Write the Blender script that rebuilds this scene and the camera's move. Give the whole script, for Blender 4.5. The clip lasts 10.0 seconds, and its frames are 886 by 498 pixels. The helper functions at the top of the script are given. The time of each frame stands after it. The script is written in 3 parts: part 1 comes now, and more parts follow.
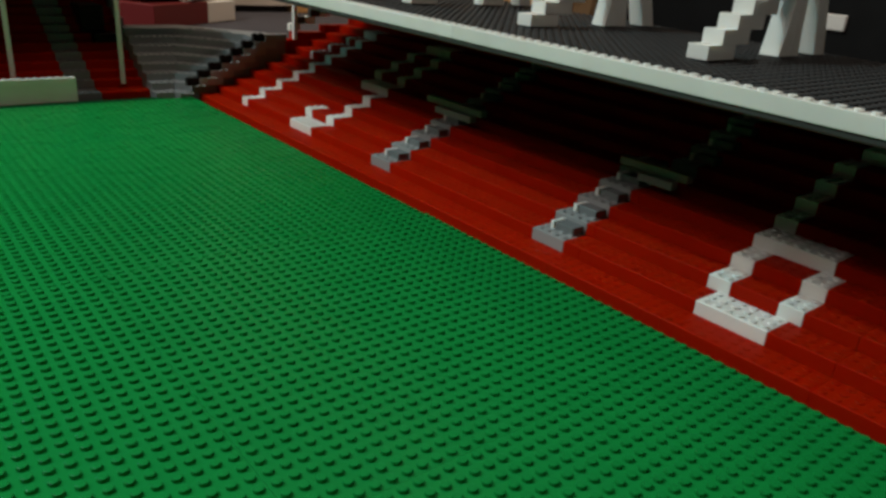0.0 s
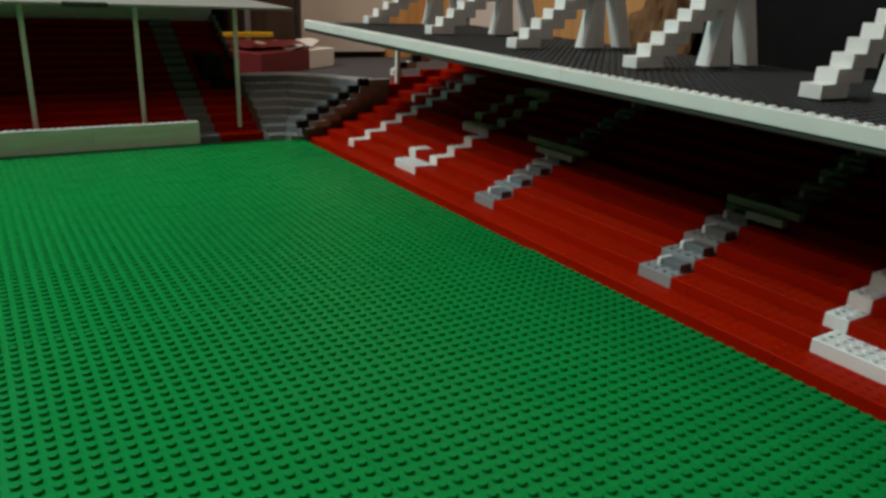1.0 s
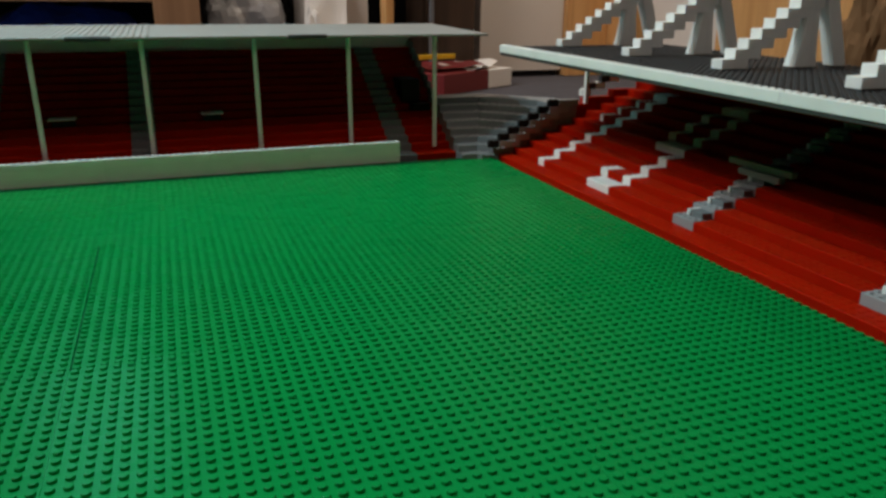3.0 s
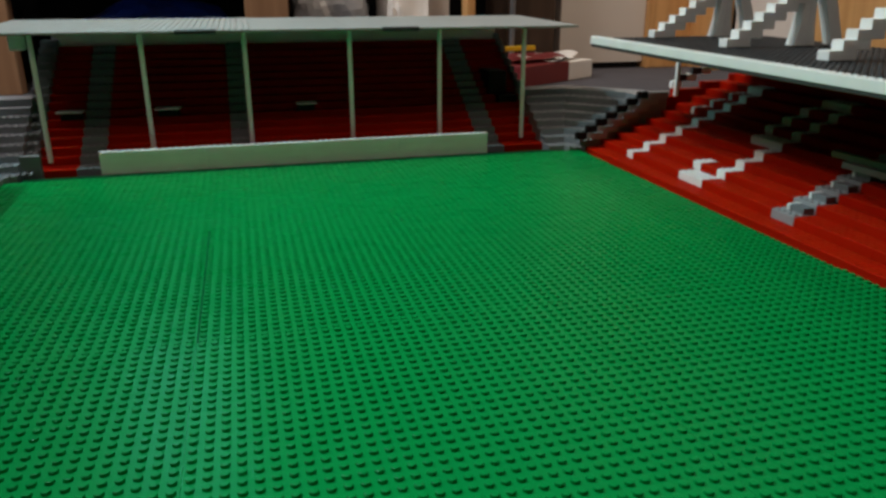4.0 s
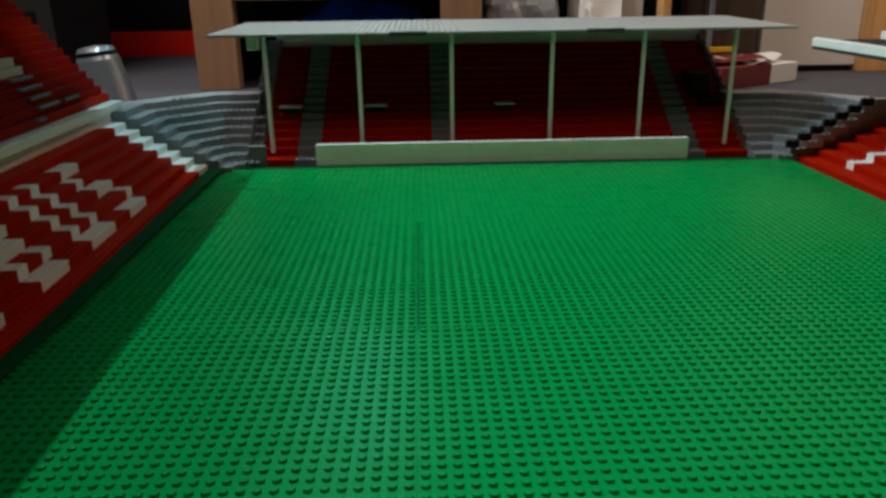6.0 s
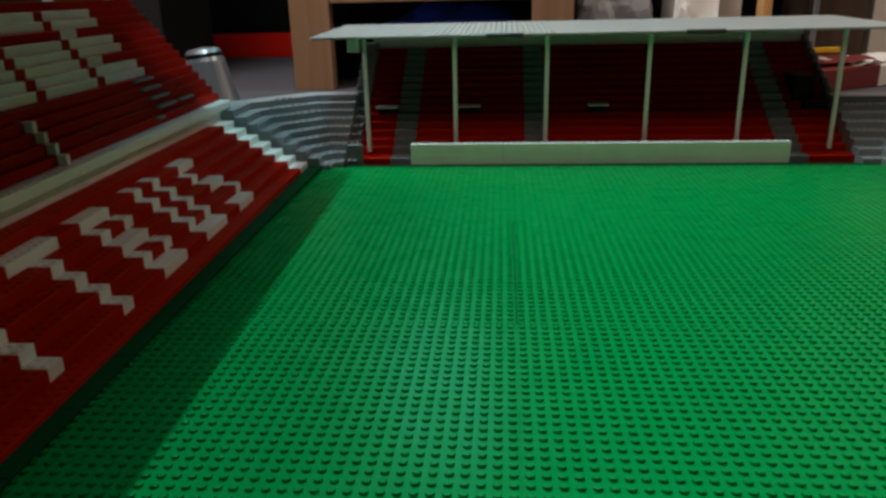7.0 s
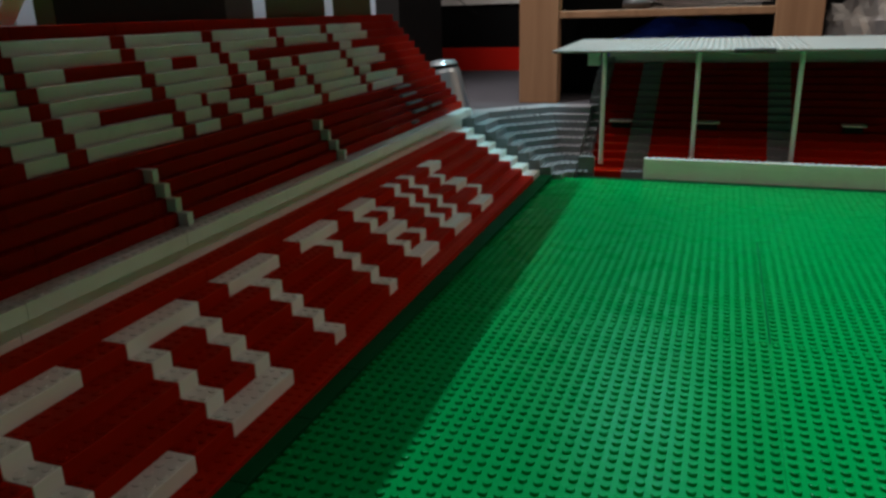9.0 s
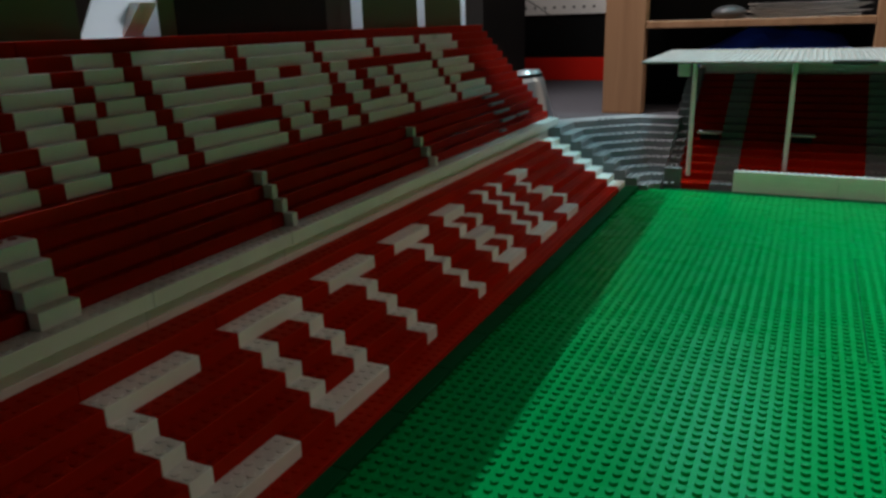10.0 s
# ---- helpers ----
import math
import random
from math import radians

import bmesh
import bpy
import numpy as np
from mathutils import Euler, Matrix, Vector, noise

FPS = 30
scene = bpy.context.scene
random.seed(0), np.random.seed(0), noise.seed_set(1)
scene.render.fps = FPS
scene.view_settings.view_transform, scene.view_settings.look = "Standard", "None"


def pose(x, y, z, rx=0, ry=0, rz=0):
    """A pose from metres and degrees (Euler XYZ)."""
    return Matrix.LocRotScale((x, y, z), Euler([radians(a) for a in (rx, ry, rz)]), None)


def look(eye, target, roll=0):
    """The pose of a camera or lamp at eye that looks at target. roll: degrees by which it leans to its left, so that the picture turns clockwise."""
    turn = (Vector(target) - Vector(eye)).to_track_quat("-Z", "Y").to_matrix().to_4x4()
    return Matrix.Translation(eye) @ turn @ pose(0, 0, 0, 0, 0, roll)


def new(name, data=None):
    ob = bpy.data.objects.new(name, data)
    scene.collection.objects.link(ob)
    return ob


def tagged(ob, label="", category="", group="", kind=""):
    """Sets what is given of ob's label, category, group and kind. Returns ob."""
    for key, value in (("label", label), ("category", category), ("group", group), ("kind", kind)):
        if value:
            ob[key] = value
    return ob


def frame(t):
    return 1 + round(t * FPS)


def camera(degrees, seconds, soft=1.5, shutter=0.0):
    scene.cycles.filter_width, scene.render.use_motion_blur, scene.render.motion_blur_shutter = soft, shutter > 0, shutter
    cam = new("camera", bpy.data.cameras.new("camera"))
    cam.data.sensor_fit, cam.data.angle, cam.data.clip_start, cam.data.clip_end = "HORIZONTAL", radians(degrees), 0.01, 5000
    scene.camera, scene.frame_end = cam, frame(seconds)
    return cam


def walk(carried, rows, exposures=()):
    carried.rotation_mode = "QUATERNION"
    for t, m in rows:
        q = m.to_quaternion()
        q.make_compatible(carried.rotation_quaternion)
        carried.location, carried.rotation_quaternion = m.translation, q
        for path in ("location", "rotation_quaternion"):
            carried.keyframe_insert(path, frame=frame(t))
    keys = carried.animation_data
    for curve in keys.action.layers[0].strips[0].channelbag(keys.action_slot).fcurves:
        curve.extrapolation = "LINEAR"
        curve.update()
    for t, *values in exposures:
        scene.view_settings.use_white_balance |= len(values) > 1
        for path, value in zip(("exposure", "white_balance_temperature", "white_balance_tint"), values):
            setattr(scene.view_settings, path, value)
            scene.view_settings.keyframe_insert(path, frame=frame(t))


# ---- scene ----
cam = camera(62.4, 10.0, soft=2.9)
PATH = [
    (0, (0.018, 0.028, 0.206), (1.215, 1.439, -0.552), 4.5),
    (0.5, (0.002, 0.024, 0.207), (1.123, 1.53, -0.481), 4.2),
    (1, (-0.011, 0.024, 0.209), (1.024, 1.597, -0.463), 2.7),
    (1.5, (-0.02, 0.026, 0.21), (0.919, 1.659, -0.463), 1.8),
    (2, (-0.036, 0.026, 0.213), (0.812, 1.713, -0.445), 1.0),
    (3.5, (-0.072, 0.017, 0.219), (0.5, 1.819, -0.431), 0.2),
    (4, (-0.089, 0.016, 0.219), (0.398, 1.838, -0.445), -0.1),
    (4.5, (-0.096, 0.022, 0.219), (0.287, 1.863, -0.462), -0.5),
    (5, (-0.105, 0.02, 0.22), (0.197, 1.877, -0.458), -1.1),
    (5.5, (-0.118, 0.017, 0.221), (0.055, 1.895, -0.445), -0.9),
    (7, (-0.144, -0.001, 0.225), (-0.306, 1.882, -0.432), -1.4),
    (7.5, (-0.153, -0.008, 0.226), (-0.442, 1.86, -0.426), -1.6),
    (8, (-0.162, -0.016, 0.226), (-0.58, 1.833, -0.411), -1.5),
    (8.5, (-0.172, -0.026, 0.226), (-0.712, 1.802, -0.382), -1.6),
    (9, (-0.181, -0.036, 0.224), (-0.855, 1.746, -0.382), -1.5),
    (9.5, (-0.187, -0.052, 0.226), (-0.975, 1.693, -0.352), -1.3),
    (10, (-0.188, -0.055, 0.226), (-1.047, 1.656, -0.353), -1.5),
]
walk(cam, [(t, look(eye, target, roll)) for t, eye, target, roll in PATH],
     [(0.0, -0.28, 7100, 10), (2.0, -0.16, 6800, 10), (4.0, -0.05, 6580, 10), (7.5, 0.08, 6480, 10), (10.0, 0.25, 6380, 10)])

# ---- light ----
P, H = 0.008, 0.0096          # stud pitch and brick height
PLATE = H / 3

world = bpy.data.worlds.new("room_air")
world.use_nodes = True
world.node_tree.nodes["Background"].inputs[0].default_value = (0.9, 0.95, 1.0, 1)
world.node_tree.nodes["Background"].inputs[1].default_value = 0.002
scene.world = world

# a compact ceiling lamp over the model, and four unseen fill lights added round it
def lamp(name, eye, target, size, watts, colour):
    data = bpy.data.lights.new(name, "AREA")
    data.shape, data.size, data.energy, data.color = "DISK", size, watts, colour
    new(name, data).matrix_world = look(eye, target)


lamp("ceiling_lamp", (-0.42, 1.02, 1.40), (-0.90, -1.20, 0.0), 0.018, 15.2, (0.48, 0.94, 1.0))
# broad unseen light from the west, added for the soft fade in the east rows
lamp("west_fill", (-1.25, 1.40, 1.95), (0.90, 1.40, 0.1), 1.1, 37.0, (1.0, 0.93, 0.90))
# wide warm fill, added overhead to lift the shaded stands
lamp("overhead_fill", (-0.16, -0.10, 2.40), (0.0, 0.60, 0.0), 1.2, 12.0, (1.0, 0.79, 0.66))
# added without a known source; brightens the rear cabinets and west stand
lamp("east_fill", (1.10, 1.35, 2.00), (1.12, 2.10, 0.0), 0.5, 10.0, (1.0, 0.86, 0.70))
# unseen cool light, added for the teal sheen on the pitch
lamp("north_fill", (-0.33, 1.93, 1.00), (-0.14, 0.35, 0.0), 0.36, 2.5, (0.28, 0.92, 1.0))


# ---- materials ----
def material(name, base, rough=0.3, metal=0.0, spread=0.08, grain=900.0, bump=0.05, stain=0.12, spec=0.5, sss=0.0, depth=0.003, radius=(1.0, 0.25, 0.2)):
    """Colour with a little change from piece to piece, blotches of wear, and fine relief."""
    m = bpy.data.materials.new(name)
    m.use_nodes = True
    nt = m.node_tree
    b = nt.nodes["Principled BSDF"]
    b.inputs["Metallic"].default_value = metal
    b.inputs["Specular IOR Level"].default_value = spec
    if sss:
        b.inputs["Subsurface Weight"].default_value = sss
        b.inputs["Subsurface Scale"].default_value = depth
        b.inputs["Subsurface Radius"].default_value = radius
    geo = nt.nodes.new("ShaderNodeNewGeometry")
    info = nt.nodes.new("ShaderNodeObjectInfo")
    big = nt.nodes.new("ShaderNodeTexNoise")
    big.inputs["Scale"].default_value = grain / 30
    big.inputs["Detail"].default_value = 5
    nt.links.new(geo.outputs["Position"], big.inputs["Vector"])
    fine = nt.nodes.new("ShaderNodeTexNoise")
    fine.inputs["Scale"].default_value = grain
    fine.inputs["Detail"].default_value = 3
    nt.links.new(geo.outputs["Position"], fine.inputs["Vector"])
    add = nt.nodes.new("ShaderNodeMath")
    add.operation = "MULTIPLY_ADD"
    nt.links.new(big.outputs["Fac"], add.inputs[0])
    add.inputs[1].default_value = stain * 2
    add.inputs[2].default_value = 1 - stain
    rnd = nt.nodes.new("ShaderNodeMath")
    rnd.operation = "MULTIPLY_ADD"
    nt.links.new(info.outputs["Random"], rnd.inputs[0])
    rnd.inputs[1].default_value = spread * 2
    rnd.inputs[2].default_value = 1 - spread
    both = nt.nodes.new("ShaderNodeMath")
    both.operation = "MULTIPLY"
    nt.links.new(add.outputs[0], both.inputs[0])
    nt.links.new(rnd.outputs[0], both.inputs[1])
    col = nt.nodes.new("ShaderNodeVectorMath")
    col.operation = "SCALE"
    col.inputs[0].default_value = base
    nt.links.new(both.outputs[0], col.inputs["Scale"])
    nt.links.new(col.outputs[0], b.inputs["Base Color"])
    ro = nt.nodes.new("ShaderNodeMapRange")
    ro.inputs["To Min"].default_value = max(0.03, rough - 0.08)
    ro.inputs["To Max"].default_value = rough + 0.12
    nt.links.new(big.outputs["Fac"], ro.inputs["Value"])
    nt.links.new(ro.outputs["Result"], b.inputs["Roughness"])
    if bump:
        bp = nt.nodes.new("ShaderNodeBump")
        bp.inputs["Strength"].default_value = bump
        bp.inputs["Distance"].default_value = 0.0005
        nt.links.new(fine.outputs["Fac"], bp.inputs["Height"])
        nt.links.new(bp.outputs["Normal"], b.inputs["Normal"])
    return m


def wood(name, light, dark, axis=2, scale=14.0):
    m = bpy.data.materials.new(name)
    m.use_nodes = True
    nt = m.node_tree
    b = nt.nodes["Principled BSDF"]
    geo = nt.nodes.new("ShaderNodeNewGeometry")
    mp = nt.nodes.new("ShaderNodeMapping")
    mp.inputs["Scale"].default_value = [scale * (0.06 if k == axis else 1.0) for k in range(3)]
    nt.links.new(geo.outputs["Position"], mp.inputs["Vector"])
    n = nt.nodes.new("ShaderNodeTexNoise")
    n.inputs["Scale"].default_value, n.inputs["Detail"].default_value, n.inputs["Distortion"].default_value = 2.5, 8, 0.6
    nt.links.new(mp.outputs[0], n.inputs["Vector"])
    ramp = nt.nodes.new("ShaderNodeValToRGB")
    ramp.color_ramp.elements[0].position, ramp.color_ramp.elements[0].color = 0.32, (*dark, 1)
    ramp.color_ramp.elements[1].position, ramp.color_ramp.elements[1].color = 0.68, (*light, 1)
    nt.links.new(n.outputs["Fac"], ramp.inputs["Fac"])
    nt.links.new(ramp.outputs[0], b.inputs["Base Color"])
    b.inputs["Roughness"].default_value = 0.5
    bp = nt.nodes.new("ShaderNodeBump")
    bp.inputs["Strength"].default_value, bp.inputs["Distance"].default_value = 0.15, 0.001
    nt.links.new(n.outputs["Fac"], bp.inputs["Height"])
    nt.links.new(bp.outputs["Normal"], b.inputs["Normal"])
    return m


GREEN = material("green_plastic", (0.0, 0.228, 0.049), 0.26, spread=0.03, spec=0.05, stain=0.05)
DKGREEN = material("dark_green_plastic", (0.002, 0.062, 0.020), 0.6, spec=0.03)
RED = material("red_plastic", (0.385, 0.010, 0.001), 0.5, spread=0.03, spec=0.06, sss=0.7, depth=0.006)
WHITE = material("white_plastic", (0.87, 0.87, 0.85), 0.3, spread=0.03, sss=0.4, depth=0.003, radius=(1.0, 0.9, 0.8))
GREY = material("grey_plastic", (0.17, 0.18, 0.19), 0.35)
PALEGREY = material("pale_grey_plastic", (0.36, 0.36, 0.35), 0.4, spread=0.02)
MIDGREY = material("mid_grey_plastic", (0.30, 0.31, 0.32), 0.35)
DKGREY = material("dark_grey_plastic", (0.055, 0.055, 0.058), 0.38)
TERRACE = material("blue_grey_plastic", (0.27, 0.285, 0.305), 0.4, spread=0.05, spec=0.3)
ROOFGREY = material("roof_grey_plastic", (0.045, 0.045, 0.048), 0.5, spread=0.03, spec=0.2)
BLACK = material("black_plastic", (0.005, 0.005, 0.0055), 0.45, spec=0.2)
GLOW = bpy.data.materials.new("translucent_white_plastic")
GLOW.use_nodes = True
_n = GLOW.node_tree
_t, _m = _n.nodes.new("ShaderNodeBsdfTranslucent"), _n.nodes.new("ShaderNodeMixShader")
_t.inputs["Color"].default_value = (0.86, 0.94, 1.0, 1)
_m.inputs[0].default_value = 0.9
_n.nodes["Principled BSDF"].inputs["Base Color"].default_value = (0.7, 0.7, 0.7, 1)
_n.links.new(_n.nodes["Principled BSDF"].outputs[0], _m.inputs[1])
_n.links.new(_t.outputs[0], _m.inputs[2])
_n.links.new(_m.outputs[0], _n.nodes["Material Output"].inputs["Surface"])
OLIVE = material("olive_plastic", (0.085, 0.14, 0.05), 0.5)
YELLOW = material("yellow_plastic", (0.75, 0.45, 0.02), 0.3)
CARPET = material("grey_carpet", (0.095, 0.093, 0.107), 0.95, grain=700, bump=0.8, stain=0.2, spec=0.1)
# for the unseen walls and ceiling, kept dark to cut bounced light
PAINT = material("wall_paint", (0.09, 0.085, 0.08), 0.8, grain=300, bump=0.2, stain=0.05, spec=0.2)
CREAM = material("cream_lacquer", (0.82, 0.75, 0.68), 0.5, grain=120, stain=0.05)
OAK = wood("pale_wood", (0.38, 0.21, 0.11), (0.28, 0.145, 0.072))
ORANGEWOOD = wood("orange_wood", (0.76, 0.43, 0.17), (0.60, 0.31, 0.11))
BROWN = wood("dark_wood", (0.07, 0.04, 0.025), (0.035, 0.02, 0.012))
MAROON = material("dark_red_card", (0.16, 0.012, 0.014), 0.5, grain=200)
REDCARD = material("red_lacquer", (0.78, 0.018, 0.008), 0.5, grain=200, spec=0.15)
DARKBOARD = material("dark_brown_board", (0.028, 0.026, 0.025), 0.6, grain=120, spec=0.15)
KRAFT = material("brown_paper", (0.16, 0.085, 0.035), 0.8, grain=90, stain=0.5)
PAPER = material("paper", (0.84, 0.82, 0.79), 0.8, grain=200, stain=0.06)
BLUEBAG = material("blue_foil", (0.015, 0.08, 0.62), 0.3, grain=60)
FOIL = material("clear_film", (0.46, 0.46, 0.47), 0.22, grain=60)
STEEL = material("brushed_metal", (0.38, 0.40, 0.43), 0.3, metal=0.7, grain=200)


# ---- building blocks ----
MESHES = {}


def finish(bm, name, mat):
    me = bpy.data.meshes.new(name)
    bmesh.ops.recalc_face_normals(bm, faces=bm.faces)
    bm.to_mesh(me)
    bm.free()
    for mt in (mat if isinstance(mat, (list, tuple)) else [mat]):
        me.materials.append(mt)
    return me


def part(name, me, parent, at=(0, 0, 0), label="", turn=(0, 0, 0)):
    ob = new(name, me)
    ob.parent = parent
    ob.location = at
    ob.rotation_euler = [radians(a) for a in turn]
    if label:
        tagged(ob, label)
    return ob


def thing(name, label, category, at=(0, 0, 0), turn=0.0, group="", kind=""):
    ob = new(name)
    ob.empty_display_size = 0.01
    ob.location = at
    ob.rotation_euler = (0, 0, radians(turn))
    return tagged(ob, label, category, group, kind)


def add_box(bm, lo, hi, bevel=0.0003):
    c = [(a + b) / 2 for a, b in zip(lo, hi)]
    s = [abs(b - a) for a, b in zip(lo, hi)]
    r = bmesh.ops.create_cube(bm, size=1.0, matrix=Matrix.LocRotScale(c, None, s))
    if bevel:
        edges = {e for v in r["verts"] for e in v.link_edges}
        bmesh.ops.bevel(bm, geom=list(edges), offset=min(bevel, min(s) * 0.3), segments=1, affect="EDGES")


def add_prism(bm, pts, z0, z1):
    lo = [bm.verts.new((x, y, z0)) for x, y in pts]
    hi = [bm.verts.new((x, y, z1)) for x, y in pts]
    n = len(pts)
    bm.faces.new(lo[::-1])
    bm.faces.new(hi)
    for k in range(n):
        bm.faces.new((lo[k], lo[(k + 1) % n], hi[(k + 1) % n], hi[k]))


def add_stud(bm, x, y, z, sides=12, r=0.0024, h=0.0017):
    c = 0.0003
    rings = []
    for rr, zz in ((r, z), (r, z + h - c), (r - c, z + h)):
        rings.append([bm.verts.new((x + rr * math.cos(2 * math.pi * k / sides), y + rr * math.sin(2 * math.pi * k / sides), zz)) for k in range(sides)])
    for a, b in zip(rings, rings[1:]):
        for k in range(sides):
            bm.faces.new((a[k], a[(k + 1) % sides], b[(k + 1) % sides], b[k]))
    bm.faces.new(rings[-1])


def box_mesh(name, lo, hi, mat, bevel=0.001):
    bm = bmesh.new()
    add_box(bm, lo, hi, bevel)
    return finish(bm, name, mat)


def turn_to(axis, d, a):
    return {"E": (d, a), "W": (-d, a), "N": (a, d)}[axis]


def brick_mesh(length, depth, height, mat, axis="E", studs=99):
    """A brick: depth runs back from the front (E, W or N), length along the row; studs on the first rows of its top."""
    key = (length, depth, round(height, 5), mat.name, axis, studs)
    if key not in MESHES:
        bm = bmesh.new()
        g = 0.0001
        a, b = turn_to(axis, 0, g), turn_to(axis, depth * P, length * P - g)
        add_box(bm, (min(a[0], b[0]), min(a[1], b[1]), 0), (max(a[0], b[0]), max(a[1], b[1]), height - 0.00005), 0.00025)
        for i in range(min(int(studs), int(depth))):
            for k in range(int(length)):
                x, y = turn_to(axis, (i + 0.5) * P, (k + 0.5) * P)
                add_stud(bm, x, y, height - 0.0001, 10, h={RED.name: 0.0006, PALEGREY.name: 0.0008}.get(mat.name, 0.0007 if axis == "W" else 0.0013))
        MESHES[key] = finish(bm, "brick", mat)
    return MESHES[key]


def core_mesh(axis, steps, back, a0, a1, mat):
    """The solid under a terrace: steps of (front, top) from the lowest row up, in one stepped profile."""
    prof = [(steps[0][0], -0.012)]
    for n, (d, z) in enumerate(steps):
        prof += [(d, z), (steps[n + 1][0] if n + 1 < len(steps) else back, z)]
    prof.append((back, -0.012))
    bm = bmesh.new()
    ends = [[bm.verts.new((*turn_to(axis, d, a), z)) for d, z in prof] for a in (a0, a1)]
    for e in ends:
        bm.faces.new(e)
    for n in range(len(prof)):
        m = (n + 1) % len(prof)
        bm.faces.new((ends[0][n], ends[0][m], ends[1][m], ends[1][n]))
    return finish(bm, "core", mat)


def runs(text, limit=12):
    """Runs of one letter in a row's colour text, cut to bricks of at most limit studs."""
    k = 0
    while k < len(text):
        n = 1
        while k + n < len(text) and text[k + n] == text[k] and n < limit:
            n += 1
        yield k, n, text[k]
        k += n


def paint(text, start, pattern, letter):
    cells = list(text)
    for k, ch in enumerate(pattern):
        if ch == "#" and 0 <= start + k < len(cells):
            cells[start + k] = letter
    return "".join(cells)


def lay_row(stand, text, colours, axis, front, start, z, depth, studs):
    """One row of bricks of a terrace; front and start are the row's local place."""
    for k, n, ch in runs(text):
        if ch == " ":
            continue
        x, y = turn_to(axis, front, start + k * P)
        part("brick", brick_mesh(n, depth, H, colours[ch], axis, studs), stand, (x, y, z))


# ---- room ----
room = [("floor", (-3.2, -2.2, -0.06), (3.4, 3.6, -0.012), CARPET, "grey-blue short-pile carpet"),
        ("wall_north", (-3.2, 3.6, -0.06), (3.4, 3.7, 2.5), PAINT, "plain painted room wall"),
        ("wall_south", (-3.2, -2.3, -0.06), (3.4, -2.2, 2.5), PAINT, "plain painted room wall"),
        ("wall_west", (-3.3, -2.3, -0.06), (-3.2, 3.7, 2.5), PAINT, "plain painted room wall"),
        ("wall_east", (3.4, -2.3, -0.06), (3.5, 3.7, 2.5), PAINT, "plain painted room wall"),
        ("ceiling", (-3.3, -2.3, 2.5), (3.5, 3.7, 2.56), PAINT, "plain dark painted ceiling")]
for name, lo, hi, mat, label in room:
    tagged(new(name, box_mesh(name, lo, hi, mat, 0)), label, name.split("_")[0], kind="structure")

# ---- pitch: baseplates of 32 x 32 studs ----
FX, FY = -0.390, -0.036      # south-west corner of the pitch


PLATE_W = 32 * P


def warp(i, k):
    """How far a plate lifts off its base: its north edge curls up a little."""
    north = (0.0, 0.0011, 0.0, 0.0)[k] + 0.0001 * ((i * 2 + k) % 3) * (k < 3)

    def lift(x, y):
        return north * (y / PLATE_W) ** 4
    return lift


def slab_mesh(lift, n=16, gap=0.0):
    """A thin plate whose top and bottom follow the lift; gap: how far it stands off its west neighbour."""
    bm = bmesh.new()
    g = 0.00012
    at = [g + (PLATE_W - 2 * g) * q / n for q in range(n + 1)]
    ax = [gap + at[0]] + at[1:]
    top, low = ([[bm.verts.new((x, y, lift(x, y) + dz)) for y in at] for x in ax] for dz in (0.0, -0.0018))
    for a in range(n):
        for b in range(n):
            bm.faces.new((top[a][b], top[a + 1][b], top[a + 1][b + 1], top[a][b + 1]))
            bm.faces.new((low[a][b], low[a][b + 1], low[a + 1][b + 1], low[a + 1][b]))
    rim = [(a, 0) for a in range(n)] + [(n, b) for b in range(n)] + [(a, n) for a in range(n, 0, -1)] + [(0, b) for b in range(n, 0, -1)]
    up, down = ([bm.verts.new(g[a][b].co) for a, b in rim] for g in (top, low))
    for p in range(len(rim)):
        q = (p + 1) % len(rim)
        bm.faces.new((up[p], down[p], down[q], up[q]))
    me = finish(bm, "slab", GREEN)
    me.polygons.foreach_set("use_smooth", [abs(f.normal.z) > 0.9 for f in me.polygons])
    return me


def plate_studs(lift, y0, sides=12, r=0.0024):
    """All the studs of a plate that starts at y0: leaning with the plate, rims rounded, lower towards the far end."""
    verts, faces = [], []
    circle = [(math.cos(2 * math.pi * q / sides), math.sin(2 * math.pi * q / sides)) for q in range(sides)]
    for i in range(32):
        for k in range(32):
            x, y = (i + 0.5) * P, (k + 0.5) * P
            z = lift(x, y)
            far = min(1.0, max(0.0, (y0 + y - 0.40) / 0.48))
            h = 0.0018 - 0.0013 * far * far * (3 - 2 * far)
            gx, gy = (lift(x + 0.001, y) - z) / 0.001, (lift(x, y + 0.001) - z) / 0.001
            base = len(verts)
            for rr, zz in ((r, -0.0001), (r, h - 0.0005), (r - 0.00015, h - 0.00015), (r - 0.0006, h)):
                verts += [(x + rr * c, y + rr * d, z + zz + gx * rr * c + gy * rr * d) for c, d in circle]
            for ring in range(3):
                o = base + ring * sides
                faces += [(o + q, o + (q + 1) % sides, o + sides + (q + 1) % sides, o + sides + q) for q in range(sides)]
            faces.append(tuple(base + 3 * sides + q for q in range(sides)))
    me = bpy.data.meshes.new("studs")
    me.from_pydata(verts, [], faces)
    me.materials.append(GREEN)
    return me


for i in range(3):
    for k in range(4):
        ob = thing("baseplate", "green studded toy-brick baseplate forming the pitch", "baseplate", at=(FX + i * PLATE_W, FY + k * PLATE_W, 0), group="baseplates of the pitch")
        lift = warp(i, k)
        part("slab", slab_mesh(lift, gap=0.0011 if (i, k) in ((1, 2), (2, 0)) else 0.0), ob)
        tagged(part("studs", plate_studs(lift, FY + k * PLATE_W), ob), kind="stuff")
